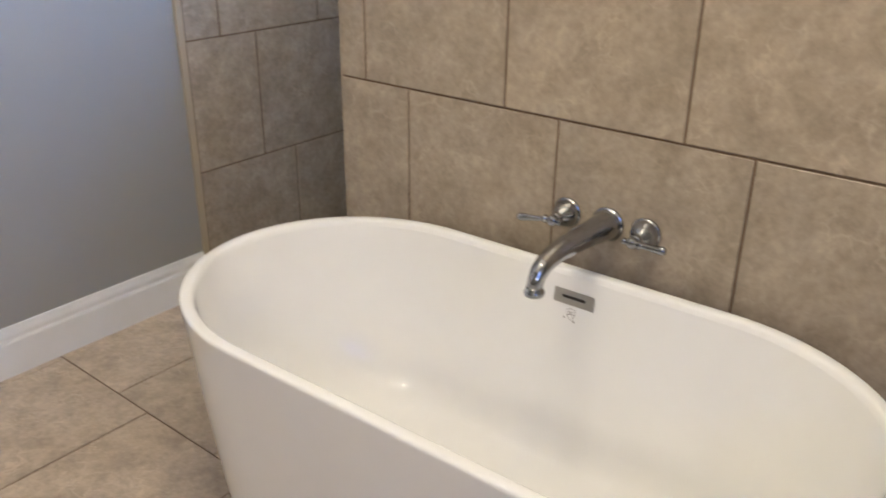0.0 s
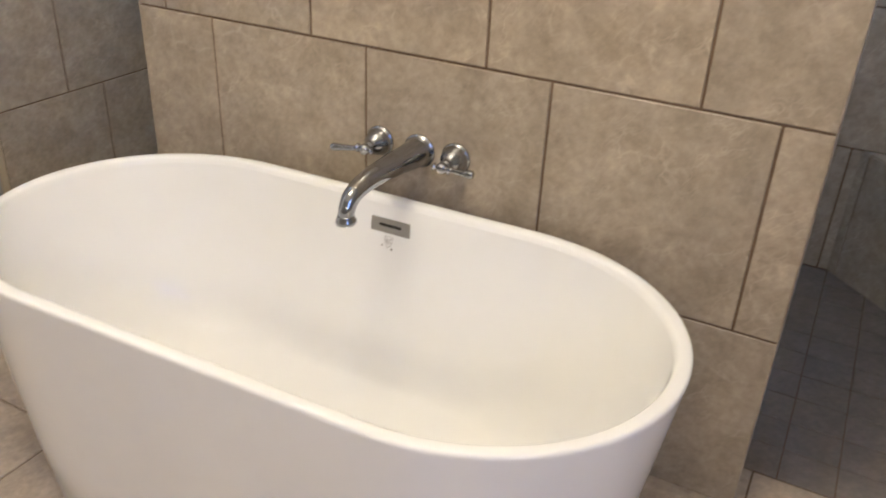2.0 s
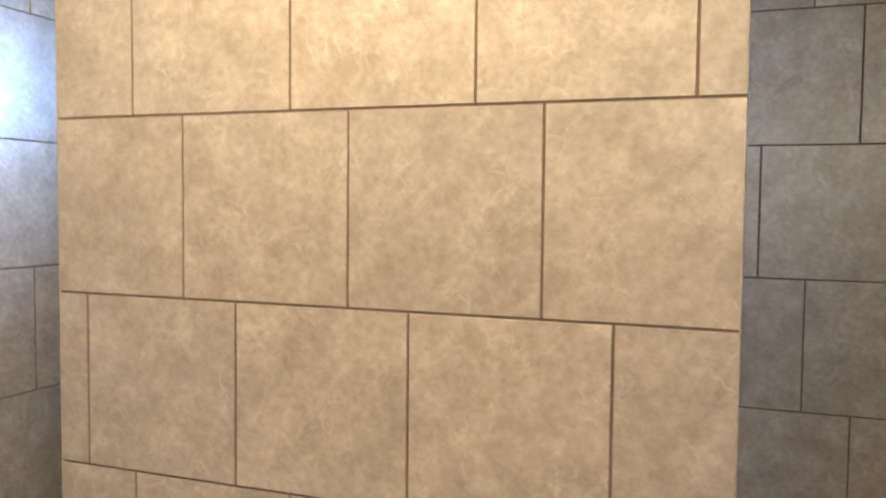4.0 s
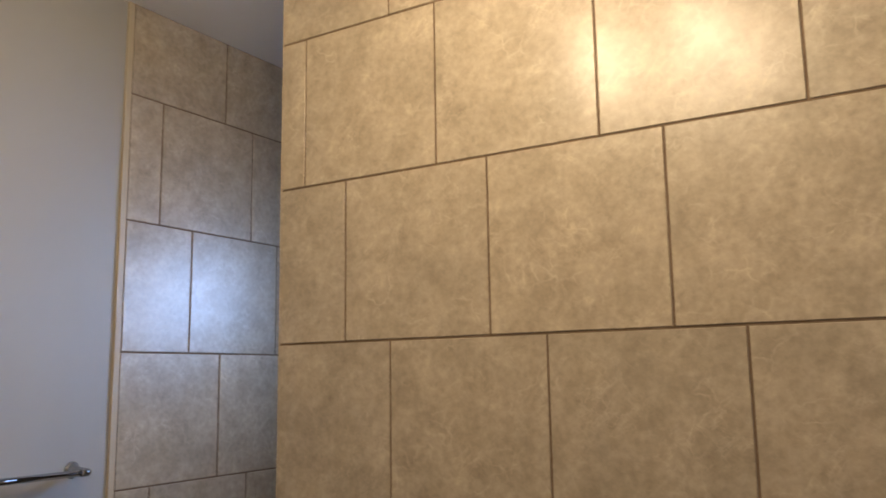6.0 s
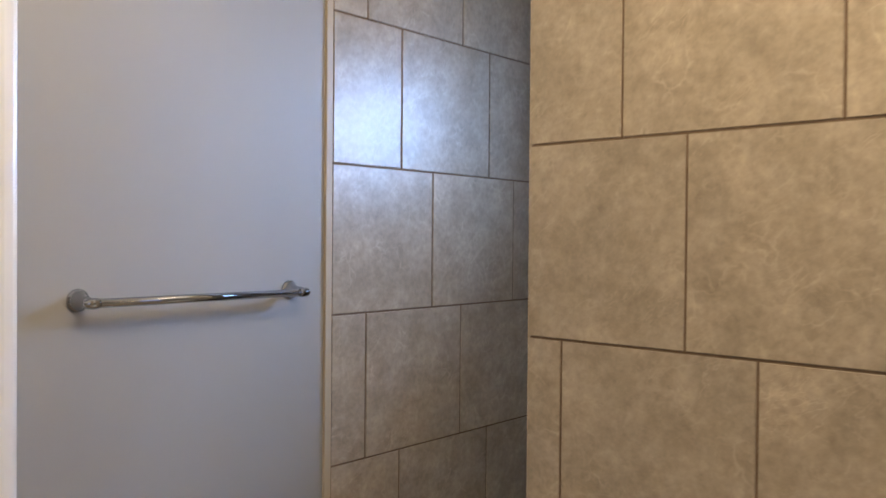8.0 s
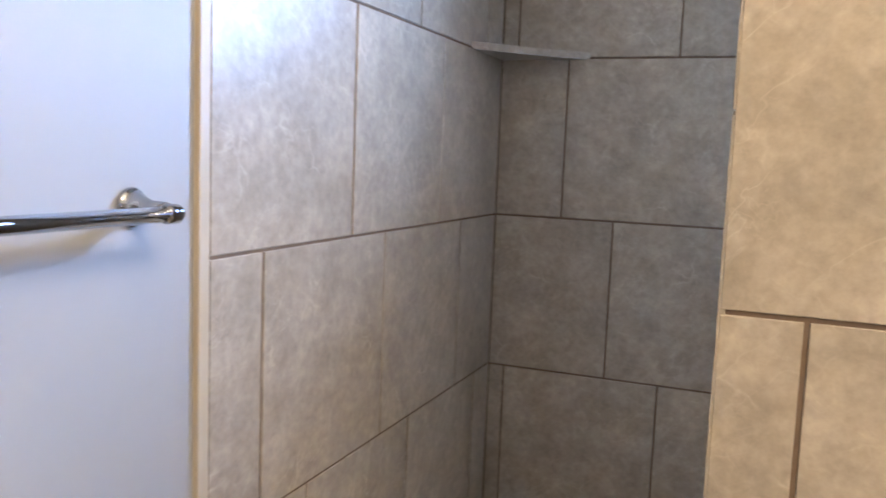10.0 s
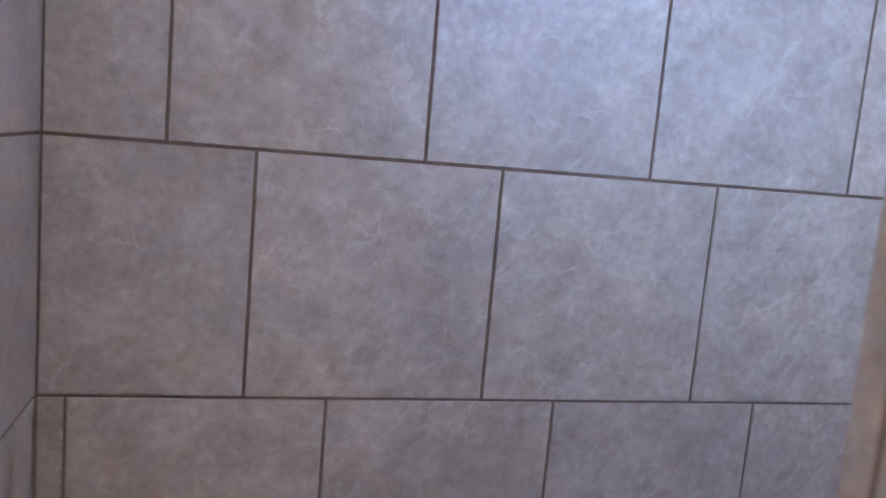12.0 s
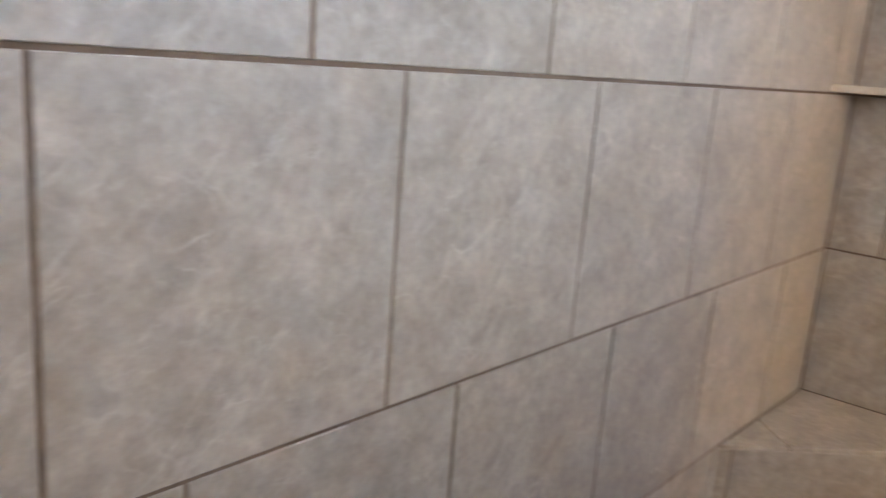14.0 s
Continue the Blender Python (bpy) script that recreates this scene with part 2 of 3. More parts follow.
def sweep(bm, pts, radii, seg=24, steps=6):
    """A round bar along a smooth curve through pts, with a radius at each of them; closed at both ends."""
    pts = [Vector(p) for p in pts]
    line = []
    for i in range(len(pts) - 1):
        p0, p1, p2, p3 = pts[max(i - 1, 0)], pts[i], pts[i + 1], pts[min(i + 2, len(pts) - 1)]
        for k in range(steps):
            t = k / steps
            q = 0.5 * (2 * p1 + (p2 - p0) * t + (2 * p0 - 5 * p1 + 4 * p2 - p3) * t * t + (3 * p1 - p0 - 3 * p2 + p3) * t ** 3)
            s = t * t * (3 - 2 * t)
            line.append((q, radii[i] * (1 - s) + radii[i + 1] * s))
    line.append((pts[-1], radii[-1]))
    rings, side = [], None
    for i, (q, r) in enumerate(line):
        d = (line[min(i + 1, len(line) - 1)][0] - line[max(i - 1, 0)][0]).normalized()
        if side is None:
            side = d.orthogonal().normalized()
        side = (side - d * side.dot(d)).normalized()
        up = d.cross(side)
        rings.append([bm.verts.new(q + r * (side * math.cos(2 * math.pi * k / seg) + up * math.sin(2 * math.pi * k / seg))) for k in range(seg)])
    for a, c in zip(rings, rings[1:]):
        for i in range(seg):
            j = (i + 1) % seg
            bm.faces.new((a[i], a[j], c[j], c[i]))
    bm.faces.new(rings[0][::-1])
    bm.faces.new(rings[-1])


def axes(origin, u, n):
    """A pose with x along u, z along n."""
    u, n = Vector(u).normalized(), Vector(n).normalized()
    v = n.cross(u)
    m = Matrix((u, v, n)).transposed().to_4x4()
    m.translation = origin
    return m


# ---------------------------------------------------------------- walls, floor, ceiling
# wall bodies: tiled ones carry the grout colour 3 mm behind the tile faces
G = 0.0032
floor = boxes("floor", [(XL - 0.12, XV + 0.12, YF - 0.12, YB + 0.12, -0.15, -G)], GROUT)
tagged(floor, "beige stone-look tile floor with brown grout", "floor", kind="structure")

ceiling = boxes("ceiling", [(XL - 0.12, XV + 0.12, YF - 0.12, YB + 0.12, CEIL, CEIL + 0.12)], CEILING)
tagged(ceiling, "plain white painted ceiling", "ceiling", kind="structure")

DY0, DY1, DZ = -1.85, -1.01, 2.44   # door opening in the west wall
wall_west = boxes("wall_west", [(XL - 0.12, XP, DY1, 0.0, 0, CEIL), (XL - 0.12, XP, DY0, DY1, DZ, CEIL), (XL - 0.12, XP, YF, DY0, 0, CEIL)], PAINT)
tagged(wall_west, "greige painted bathroom wall with white baseboard", "wall", kind="structure")
wall_shower_west = boxes("wall_shower_west", [(XL - 0.12, XL - G, 0.0, YB, 0, CEIL)], GROUT)
tagged(wall_shower_west, "stone-look tiled shower side wall", "wall", kind="structure")
wall_shower_north = walled("wall_shower_north", Matrix(), (XL - 0.12, XR + 0.12), (0, CEIL), (YB + G, YB + 0.14), WIN, GROUT)
tagged(wall_shower_north, "stone-look tiled shower back wall with a high window", "wall", kind="structure")
wall_shower_east = boxes("wall_shower_east", [(XR + G, XV + 0.12, 0.15, YB + 0.14, 0, CEIL)], GROUT)
tagged(wall_shower_east, "stone-look tiled shower end wall", "wall", kind="structure")
box("painted_return", (XR + 0.012, XV, 0.138, 0.15, 0, CEIL), PAINT, wall_shower_east)
wall_east = walled("wall_east", pose(XV, 0, 0, 0, 0, -90), (-0.15, -YF), (0, CEIL), (0, 0.12), (-BWIN[1], -BWIN[0], BWIN[2], BWIN[3]), PAINT)
tagged(wall_east, "greige painted bathroom wall with an added window opening", "wall", kind="structure")
wall_south = boxes("wall_south", [(XL - 0.12, XV + 0.12, YF - 0.12, YF, 0, CEIL)], PAINT)
tagged(wall_south, "greige painted bathroom wall", "wall", kind="structure")
partition_wall = boxes("partition_wall", [(PX0 + G, PX1 - G, G, PT - G, 0, CEIL)], GROUT)
tagged(partition_wall, "freestanding stone-tiled partition behind the bathtub", "wall", kind="structure")

ground = boxes("ground", [(-400, 400, -400, 400, -0.6, -0.5)], GROUND)
tagged(ground, "grassy ground outside", "ground", kind="structure")


# windows: frame, sash bars and glass
def window(name, m, u0, u1, z0, z1, label):
    """A framed pane; m takes (along the wall, outwards, up) to the world."""
    w = boxes(name, [(u0, u1, 0.07, 0.13, z0, z0 + 0.045), (u0, u1, 0.07, 0.13, z1 - 0.045, z1),
                     (u0, u0 + 0.045, 0.07, 0.13, z0 + 0.045, z1 - 0.045), (u1 - 0.045, u1, 0.07, 0.13, z0 + 0.045, z1 - 0.045)], TRIM)
    tagged(w, label, "window", kind="structure")
    w.matrix_world = m
    pane = box("pane", (u0 + 0.045, u1 - 0.045, 0.096, 0.104, z0 + 0.045, z1 - 0.045), GLASS, w)
    pane.visible_shadow = False
    return w


window("window_1", pose(0, YB, 0), *WIN, "white framed high shower window")
# unseen east window, added to house the cool fill lamp
window("added_window", pose(XV - 0.02, 0, 0, 0, 0, -90), -BWIN[1], -BWIN[0], BWIN[2], BWIN[3], "added white framed window, unseen, for fill daylight")

# tan edge strip where the shower tile begins on the west wall
bm = bmesh.new()
add_box(bm, XP - 0.004, XL + 0.0015, -0.013, 0.0115, 0.0, CEIL, 0.003)
trim = part("trim", bm, EDGE)
tagged(trim, "tan strip edging the shower tile", "trim", kind="structure")


# baseboard with a stepped and rounded top
def moulding(name, profile, start, end, out, label, category, parent=None):
    """Extrudes (out, up) pairs from start to end."""
    bm = bmesh.new()
    s, e, o = Vector(start), Vector(end), Vector(out)
    a = [bm.verts.new(s + o * p + Vector((0, 0, q))) for p, q in profile]
    c = [bm.verts.new(e + o * p + Vector((0, 0, q))) for p, q in profile]
    n = len(profile)
    for i in range(n):
        bm.faces.new((a[i], a[(i + 1) % n], c[(i + 1) % n], c[i]))
    bm.faces.new(a[::-1])
    bm.faces.new(c)
    ob = part(name, bm, TRIM, parent)
    if category:
        tagged(ob, label, category, kind="structure")
    return ob


BASE = [(-0.004, 0.001), (0.016, 0.001), (0.016, 0.112), (0.0145, 0.117), (0.0115, 0.121), (0.0115, 0.129), (0.0135, 0.135), (0.013, 0.142),
        (0.009, 0.150), (0.006, 0.156), (0.005, 0.163), (-0.004, 0.164)]
moulding("baseboard", BASE, (XP, -0.893, 0), (XP, -0.0135, 0), (1, 0, 0), "white moulded baseboard along the painted wall", "baseboard")
moulding("baseboard", BASE, (XP, YF, 0), (XP, DY0 - 0.118, 0), (1, 0, 0), "white moulded baseboard along the painted wall", "baseboard")
moulding("baseboard", BASE, (XL + 0.02, YF, 0), (XV - 0.02, YF, 0), (0, 1, 0), "white moulded baseboard along the painted wall", "baseboard")
moulding("baseboard", BASE, (XV, YF + 0.02, 0), (XV, 0.11, 0), (-1, 0, 0), "white moulded baseboard along the painted wall", "baseboard")

# door with moulded casing in the west wall
CASE = [(0.0, 0.0), (0.010, 0.002), (0.012, 0.012), (0.012, 0.030), (0.016, 0.034), (0.016, 0.052), (0.013, 0.060), (0.015, 0.066), (0.020, 0.074), (0.023, 0.086), (0.023, 0.104), (0.020, 0.112), (0.012, 0.1165), (-0.004, 0.1165), (-0.004, 0.0)]
door = box("door_1", (XP - 0.085, XP - 0.045, DY0 + 0.004, DY1 - 0.004, 0.008, DZ - 0.004), TRIM, None, "", 0.003)
tagged(door, "closed white painted door", "door", kind="structure")


def casing_side(y_in, sign):
    bm = bmesh.new()
    a = [bm.verts.new((XP + o, y_in + sign * w, 0.0)) for o, w in CASE]
    c = [bm.verts.new((XP + o, y_in + sign * w, DZ + 0.1165)) for o, w in CASE]
    n = len(CASE)
    for i in range(n):
        bm.faces.new((a[i], a[(i + 1) % n], c[(i + 1) % n], c[i]))
    bm.faces.new(a[::-1])
    bm.faces.new(c)
    return part("casing", bm, TRIM, door, "white moulded door casing")


casing_side(DY1, 1)
casing_side(DY0, -1)
bm = bmesh.new()
add_box(bm, XP - 0.002, XP + 0.017, DY0, DY1, DZ, DZ + 0.1165, 0.003)
part("casing", bm, TRIM, door, "white moulded door casing")
for py0, py1 in ((DY0 + 0.12, -1.46), (-1.345, DY1 - 0.12)):
    for pz0, pz1 in ((0.25, 1.05), (1.25, 2.28)):
        box("panel", (XP - 0.046, XP - 0.038, py0, py1, pz0, pz1), TRIM, door, "", 0.003)


# ---------------------------------------------------------------- bathtub
def ring(bm, a, b, z, straight):
    """A stadium outline: two straight sides joined by elliptic ends."""
    pts, e = [], a - straight
    for sx in (1, -1):
        for k in range(45):
            t = -math.pi / 2 + math.pi * k / 44
            pts.append((sx * (straight + e * math.cos(t)), sx * b * math.sin(t)))
        for k in range(1, 12):
            pts.append((sx * straight * (1 - 2 * k / 12), sx * b))
    return [bm.verts.new((x, y, z)) for x, y in pts]


def shell(stations):
    bm = bmesh.new()
    rings = [ring(bm, *st) for st in stations]
    for r, q in zip(rings, rings[1:]):
        for i in range(len(r)):
            j = (i + 1) % len(r)
            bm.faces.new((r[i], r[j], q[j], q[i]))
    return bm, rings


bathtub = new("bathtub")
bathtub.matrix_world = pose(0.739, -0.4275, 0, 0, 0, 1.34)
tagged(bathtub, "white freestanding oval acrylic bathtub with tapered sides", "bathtub")
OUT = [(0.655, 0.318, 0.0, 0.290), (0.685, 0.345, 0.003, 0.296), (0.692, 0.351, 0.012, 0.298), (0.714, 0.359, 0.16, 0.315), (0.735, 0.3665, 0.30, 0.331),
       (0.757, 0.3735, 0.45, 0.347), (0.7735, 0.379, 0.565, 0.359), (0.7755, 0.3797, 0.580, 0.3605)]
bm, rings = shell(OUT)
bm.faces.new(rings[0][::-1])
part("outer_shell", bm, ACRYLIC, bathtub, "", True)
LIP = [(0.7755, 0.3797, 0.580, 0.3605), (0.7762, 0.380, 0.586, 0.361), (0.7755, 0.3794, 0.590, 0.361), (0.7732, 0.377, 0.5928, 0.361), (0.7695, 0.3735, 0.594, 0.361),
       (0.755, 0.359, 0.594, 0.361), (0.7505, 0.3545, 0.5925, 0.361), (0.7465, 0.3505, 0.588, 0.361), (0.7440, 0.3475, 0.578, 0.361)]
bm, rings = shell(LIP)
part("rim", bm, ACRYLIC, bathtub, "", True)
INN = [(0.7440, 0.3475, 0.578, 0.361), (0.7345, 0.3440, 0.52, 0.355), (0.717, 0.3355, 0.40, 0.345), (0.702, 0.3275, 0.316, 0.335), (0.680, 0.3215, 0.2685, 0.328), (0.650, 0.3150, 0.226, 0.318),
       (0.613, 0.3075, 0.1887, 0.306), (0.592, 0.3030, 0.1725, 0.299), (0.570, 0.2970, 0.1587, 0.290), (0.547, 0.2900, 0.1466, 0.281), (0.523, 0.2825, 0.1366, 0.271), (0.498, 0.2745, 0.1287, 0.260),
       (0.472, 0.2660, 0.1230, 0.248), (0.446, 0.2570, 0.1197, 0.236), (0.420, 0.2450, 0.1185, 0.224), (0.37, 0.19, 0.117, 0.20), (0.28, 0.12, 0.1150, 0.16), (0.15, 0.06, 0.113, 0.10), (0.05, 0.02, 0.112, 0.03)]
bm, rings = shell(INN)
bm.faces.new(rings[-1])
part("basin", bm, ACRYLIC, bathtub, "smooth white basin", True)

# overflow plate with a dark slot on the far inner side
ov = axes((0.006, 0.3470, 0.526), (1, 0, 0), (0, -1, 0.14))
bm = bmesh.new()
add_box(bm, -0.053, 0.053, -0.0195, 0.0195, -0.006, 0.004, 0.0012)
bm.transform(ov)
plate = part("overflow_plate", bm, STEEL, bathtub, "rectangular brushed overflow plate with a slot")
bm = bmesh.new()
prof = []
for sx in (1, -1):
    for k in range(9):
        t = -math.pi / 2 + math.pi * k / 8
        prof.append((sx * (0.027 + 0.0035 * math.cos(t)), sx * 0.0035 * math.sin(t)))
top = [bm.verts.new((x, y, 0.0047)) for x, y in prof]
low = [bm.verts.new((x, y, 0.001)) for x, y in prof]
bm.faces.new(top)
for i in range(len(top)):
    j = (i + 1) % len(top)
    bm.faces.new((top[i], low[i], low[j], top[j]))
bm.transform(ov)
part("slot", bm, BLACK, plate, "dark overflow slot")

# printed certification mark: shield outline, bars and two dots
mk = axes((0.003, 0.3420, 0.484), (1, 0, 0), (0, -1, 0.14))
bm = bmesh.new()
shield = [(-0.011, 0.012), (0.0, 0.0145), (0.011, 0.012), (0.0105, 0.0), (0.007, -0.008), (0.0, -0.015), (-0.007, -0.008), (-0.0105, 0.0)]


def stroke(bm, p, q, w):
    p, q = Vector((*p, 0.0)), Vector((*q, 0.0))
    d = (q - p).normalized()
    s = Vector((-d.y, d.x, 0)) * w / 2
    z = Vector((0, 0, 0.0025))
    vs = [bm.verts.new(v + z) for v in (p + s, p - s, q - s, q + s)]
    bm.faces.new(vs)


for i in range(len(shield)):
    stroke(bm, shield[i], shield[(i + 1) % len(shield)], 0.0010)
for p, q in (((-0.009, 0.004), (0.009, 0.008)), ((-0.009, -0.003), (0.009, 0.001)), ((-0.006, -0.002), (-0.003, 0.005)), ((0.0, -0.001), (0.003, 0.006)), ((-0.008, 0.009), (0.006, -0.006))):
    stroke(bm, p, q, 0.0009)
stroke(bm, (-0.019, -0.011), (-0.015, -0.011), 0.004)
stroke(bm, (0.0075, -0.0165), (0.0125, -0.0165), 0.0045)
bm.transform(mk)
part("printed_mark", bm, INK, bathtub, "small grey printed certification shield")


# ---------------------------------------------------------------- wall-mounted tub filler
filler = new("tub_filler")
tagged(filler, "chrome wall-mounted tub spout with two lever handles", "faucet")
FX, FZ = 0.765, 0.699
WALLN = axes((FX, -0.0005, FZ), (1, 0, 0), (0, -1, 0))
bm = bmesh.new()
lathe(bm, [(0.0, 0.0), (0.040, 0.0), (0.0415, 0.004), (0.039, 0.008), (0.036, 0.009), (0.036, 0.014), (0.034, 0.018), (0.030, 0.020), (0.0, 0.020)], WALLN)
part("spout_flange", bm, CHROME, filler, "", True)
bm = bmesh.new()
sweep(bm, [(FX, -0.016, FZ), (FX, -0.05, FZ + 0.001), (FX, -0.11, FZ + 0.005), (FX, -0.18, FZ + 0.008), (FX, -0.243, FZ + 0.006), (FX, -0.287, FZ - 0.006), (FX, -0.307, FZ - 0.026), (FX, -0.312, FZ - 0.046)],
      [0.0345, 0.0325, 0.0285, 0.0250, 0.0222, 0.0198, 0.0178, 0.0168], 32, 7)
part("spout", bm, CHROME, filler, "", True)
bm = bmesh.new()
lathe(bm, [(0.0, 0.006), (0.0165, 0.006), (0.0185, 0.003), (0.0185, -0.001), (0.021, -0.004), (0.0225, -0.009), (0.0215, -0.0135), (0.018, -0.0145), (0.015, -0.012), (0.0, -0.010)], pose(FX, -0.3125, FZ - 0.046, 4, 0, 0))
part("spout_tip", bm, CHROME, filler, "", True)


def handle(x, sign, droop, reach):
    m = axes((x, -0.0005, 0.701), (1, 0, 0), (0, -1, 0))
    bm = bmesh.new()
    lathe(bm, [(0.0, 0.0), (0.036, 0.0), (0.0375, 0.004), (0.0355, 0.0075), (0.033, 0.0085), (0.0328, 0.013), (0.0312, 0.020), (0.0265, 0.031), (0.0195, 0.041), (0.0145, 0.047), (0.0125, 0.052),
               (0.0135, 0.054), (0.0135, 0.058), (0.011, 0.060), (0.010, 0.064), (0.0125, 0.068), (0.0135, 0.073), (0.0120, 0.079), (0.0075, 0.083), (0.0, 0.0845)], m)
    body = part("bell", bm, CHROME, filler, "", True)
    bm = bmesh.new()
    # (along, drop share, radius): small rear knob, neck, collar, then the lever widening to its tip
    shape = [(-0.024, -0.1, 0.003), (-0.019, 0, 0.0085), (-0.012, 0, 0.005), (0.0, 0, 0.0085), (0.014, 0, 0.008), (0.019, 0, 0.0105), (0.028, 0.2, 0.0062),
             (0.055, 0.55, 0.0074), (0.084, 0.9, 0.01), (0.092, 1.0, 0.0082), (0.096, 1.0, 0.002)]
    pts = [(x + sign * (a if a < 0.02 else 0.02 + (a - 0.02) * reach), -0.073, 0.701 - droop * f) for a, f, r in shape]
    sweep(bm, pts, [r for a, f, r in shape], 20, 5)
    part("lever", bm, CHROME, body, "chrome lever", True)


handle(0.657, -1, 0.013, 1.0)
handle(0.861, 1, -0.002, 0.80)

# ---------------------------------------------------------------- towel bar
bar = new("towel_bar")
bar.location = (0, 0, 0)
tagged(bar, "chrome towel bar on the painted wall", "towel bar")
BX, BZ, BY0, BY1 = -0.768, 1.460, -0.755, -0.143
for by, end in ((BY0, -1), (BY1, 1)):
    m = axes((XP, by, BZ + 0.004), (0, 1, 0), (1, 0, 0))
    bm = bmesh.new()
    lathe(bm, [(0.0, 0.0), (0.0265, 0.0), (0.0275, 0.004), (0.0255, 0.008), (0.0225, 0.009), (0.0215, 0.014), (0.016, 0.024), (0.0115, 0.038), (0.0105, 0.062), (0.0, 0.070)], m)
    part("mount", bm, CHROME, bar, "", True)
    bm = bmesh.new()
    lathe(bm, [(0.0, -0.017), (0.0116, -0.017), (0.0132, -0.013), (0.0132, 0.000), (0.0122, 0.003), (0.0128, 0.005), (0.0118, 0.009), (0.0085, 0.015), (0.0045, 0.0195), (0.0, 0.021)], axes((BX, by, BZ), (1, 0, 0), (0, end, 0)))
    part("post_end", bm, CHROME, bar, "", True)
bm = bmesh.new()
lathe(bm, [(0.0, 0.0), (0.0106, 0.0), (0.0106, BY1 - BY0), (0.0, BY1 - BY0)], axes((BX, BY0, BZ), (1, 0, 0), (0, 1, 0)), 28)
part("rail", bm, CHROME, bar, "", True)


# ---------------------------------------------------------------- shower bench and corner shelves
def prism(bm, poly, z0, z1):
    a = [bm.verts.new((x, y, z0)) for x, y in poly]
    c = [bm.verts.new((x, y, z1)) for x, y in poly]
    n = len(poly)
    for i in range(n):
        bm.faces.new((a[i], a[(i + 1) % n], c[(i + 1) % n], c[i]))
    bm.faces.new(a[::-1])
    bm.faces.new(c)


BB0, BB1, BH = (1.700, YB), (XR, 0.750), 0.462
q = 0.004
bm = bmesh.new()
prism(bm, [(BB0[0] + 2 * q, YB), (XR, BB1[1] + 2 * q), (XR, YB)], 0.0, BH - 0.0035)
bench = part("shower_bench", bm, GROUT)
tagged(bench, "triangular stone-tiled corner shower bench", "bench")


def slab(name, poly, z0, z1, mat, parent, bev=0.0015):
    bm = bmesh.new()
    cx, cy = sum(p[0] for p in poly) / len(poly), sum(p[1] for p in poly) / len(poly)
    prism(bm, [(x - cx, y - cy) for x, y in poly], z0 - z1, 0.0)
    if bev:
        bmesh.ops.bevel(bm, geom=[e for e in bm.edges if all(abs(v.co.z) < 1e-6 for v in e.verts)], offset=bev, segments=1, affect="EDGES")
    ob = part(name, bm, mat, parent)
    ob.location = (cx, cy, z1)
    return ob


slab("tile", [(1.7075, 1.357), (1.8385, 1.226), (1.957, 1.357)], BH - 0.011, BH, TILE, bench)
slab("tile", [(1.8425, 1.222), (2.307, 0.757), (2.307, 1.357), (1.964, 1.357)], BH - 0.011, BH, TILE, bench)


def corner_shelf(cx, cy, sx, sy, leg, z, label):
    bm = bmesh.new()
    poly = [(cx, cy), (cx + sx * leg, cy)]
    for k in range(1, 10):
        t = k / 10
        bow = 0.012 * math.sin(math.pi * t)
        poly.append((cx + sx * (leg * (1 - t) - bow), cy + sy * (leg * t - bow)))
    poly.append((cx, cy + sy * leg))
    prism(bm, poly, z, z + 0.020)
    bmesh.ops.bevel(bm, geom=[e for e in bm.edges if e.calc_length() > 0.015 and abs(e.verts[0].co.z - e.verts[1].co.z) < 1e-6], offset=0.002, segments=2, affect="EDGES")
    ob = part("corner_shelf", bm, TILE)
    tagged(ob, label, "shelf")


corner_shelf(XL, YB, 1, -1, 0.262, 1.836, "stone corner shelf in the tiled shower corner")
corner_shelf(XR, YB, -1, -1, 0.225, 1.385, "stone corner shelf above the shower bench")

# ---------------------------------------------------------------- lamps
lamp_ob = new("ceiling_light")
lamp_ob.location = (LX, LY, CEIL)
tagged(lamp_ob, "semi-flush ceiling light with five lit frosted bulbs", "ceiling light")
bm = bmesh.new()
lathe(bm, [(0.0, 0.0), (0.075, 0.0), (0.076, -0.010), (0.070, -0.020), (0.03, -0.026), (0.010, -0.030), (0.009, -0.20), (0.014, -0.205), (0.014, -0.225), (0.0, -0.235)], Matrix())
part("canopy", bm, STEEL, lamp_ob, "", True)
for lx, ly in ARMS:
    bm = bmesh.new()
    sweep(bm, [(0.1 * lx, 0.1 * ly, -0.215), (0.5 * lx, 0.5 * ly, -0.222), (lx, ly, -0.215), (lx, ly, -0.24)], [0.006, 0.006, 0.006, 0.012], 12, 5)
    arm = part("arm", bm, STEEL, lamp_ob, "", True)
    bm = bmesh.new()
    lathe(bm, [(0.011, -0.24), (0.015, -0.255), (0.027, -0.285), (0.030, -0.305), (0.024, -0.325), (0.010, -0.334), (0.0, -0.335)], Matrix.Translation((lx, ly, 0)), 24)
    bulb = part("bulb", bm, BULB, arm, "lit frosted bulb", True)
    bulb.visible_shadow = False

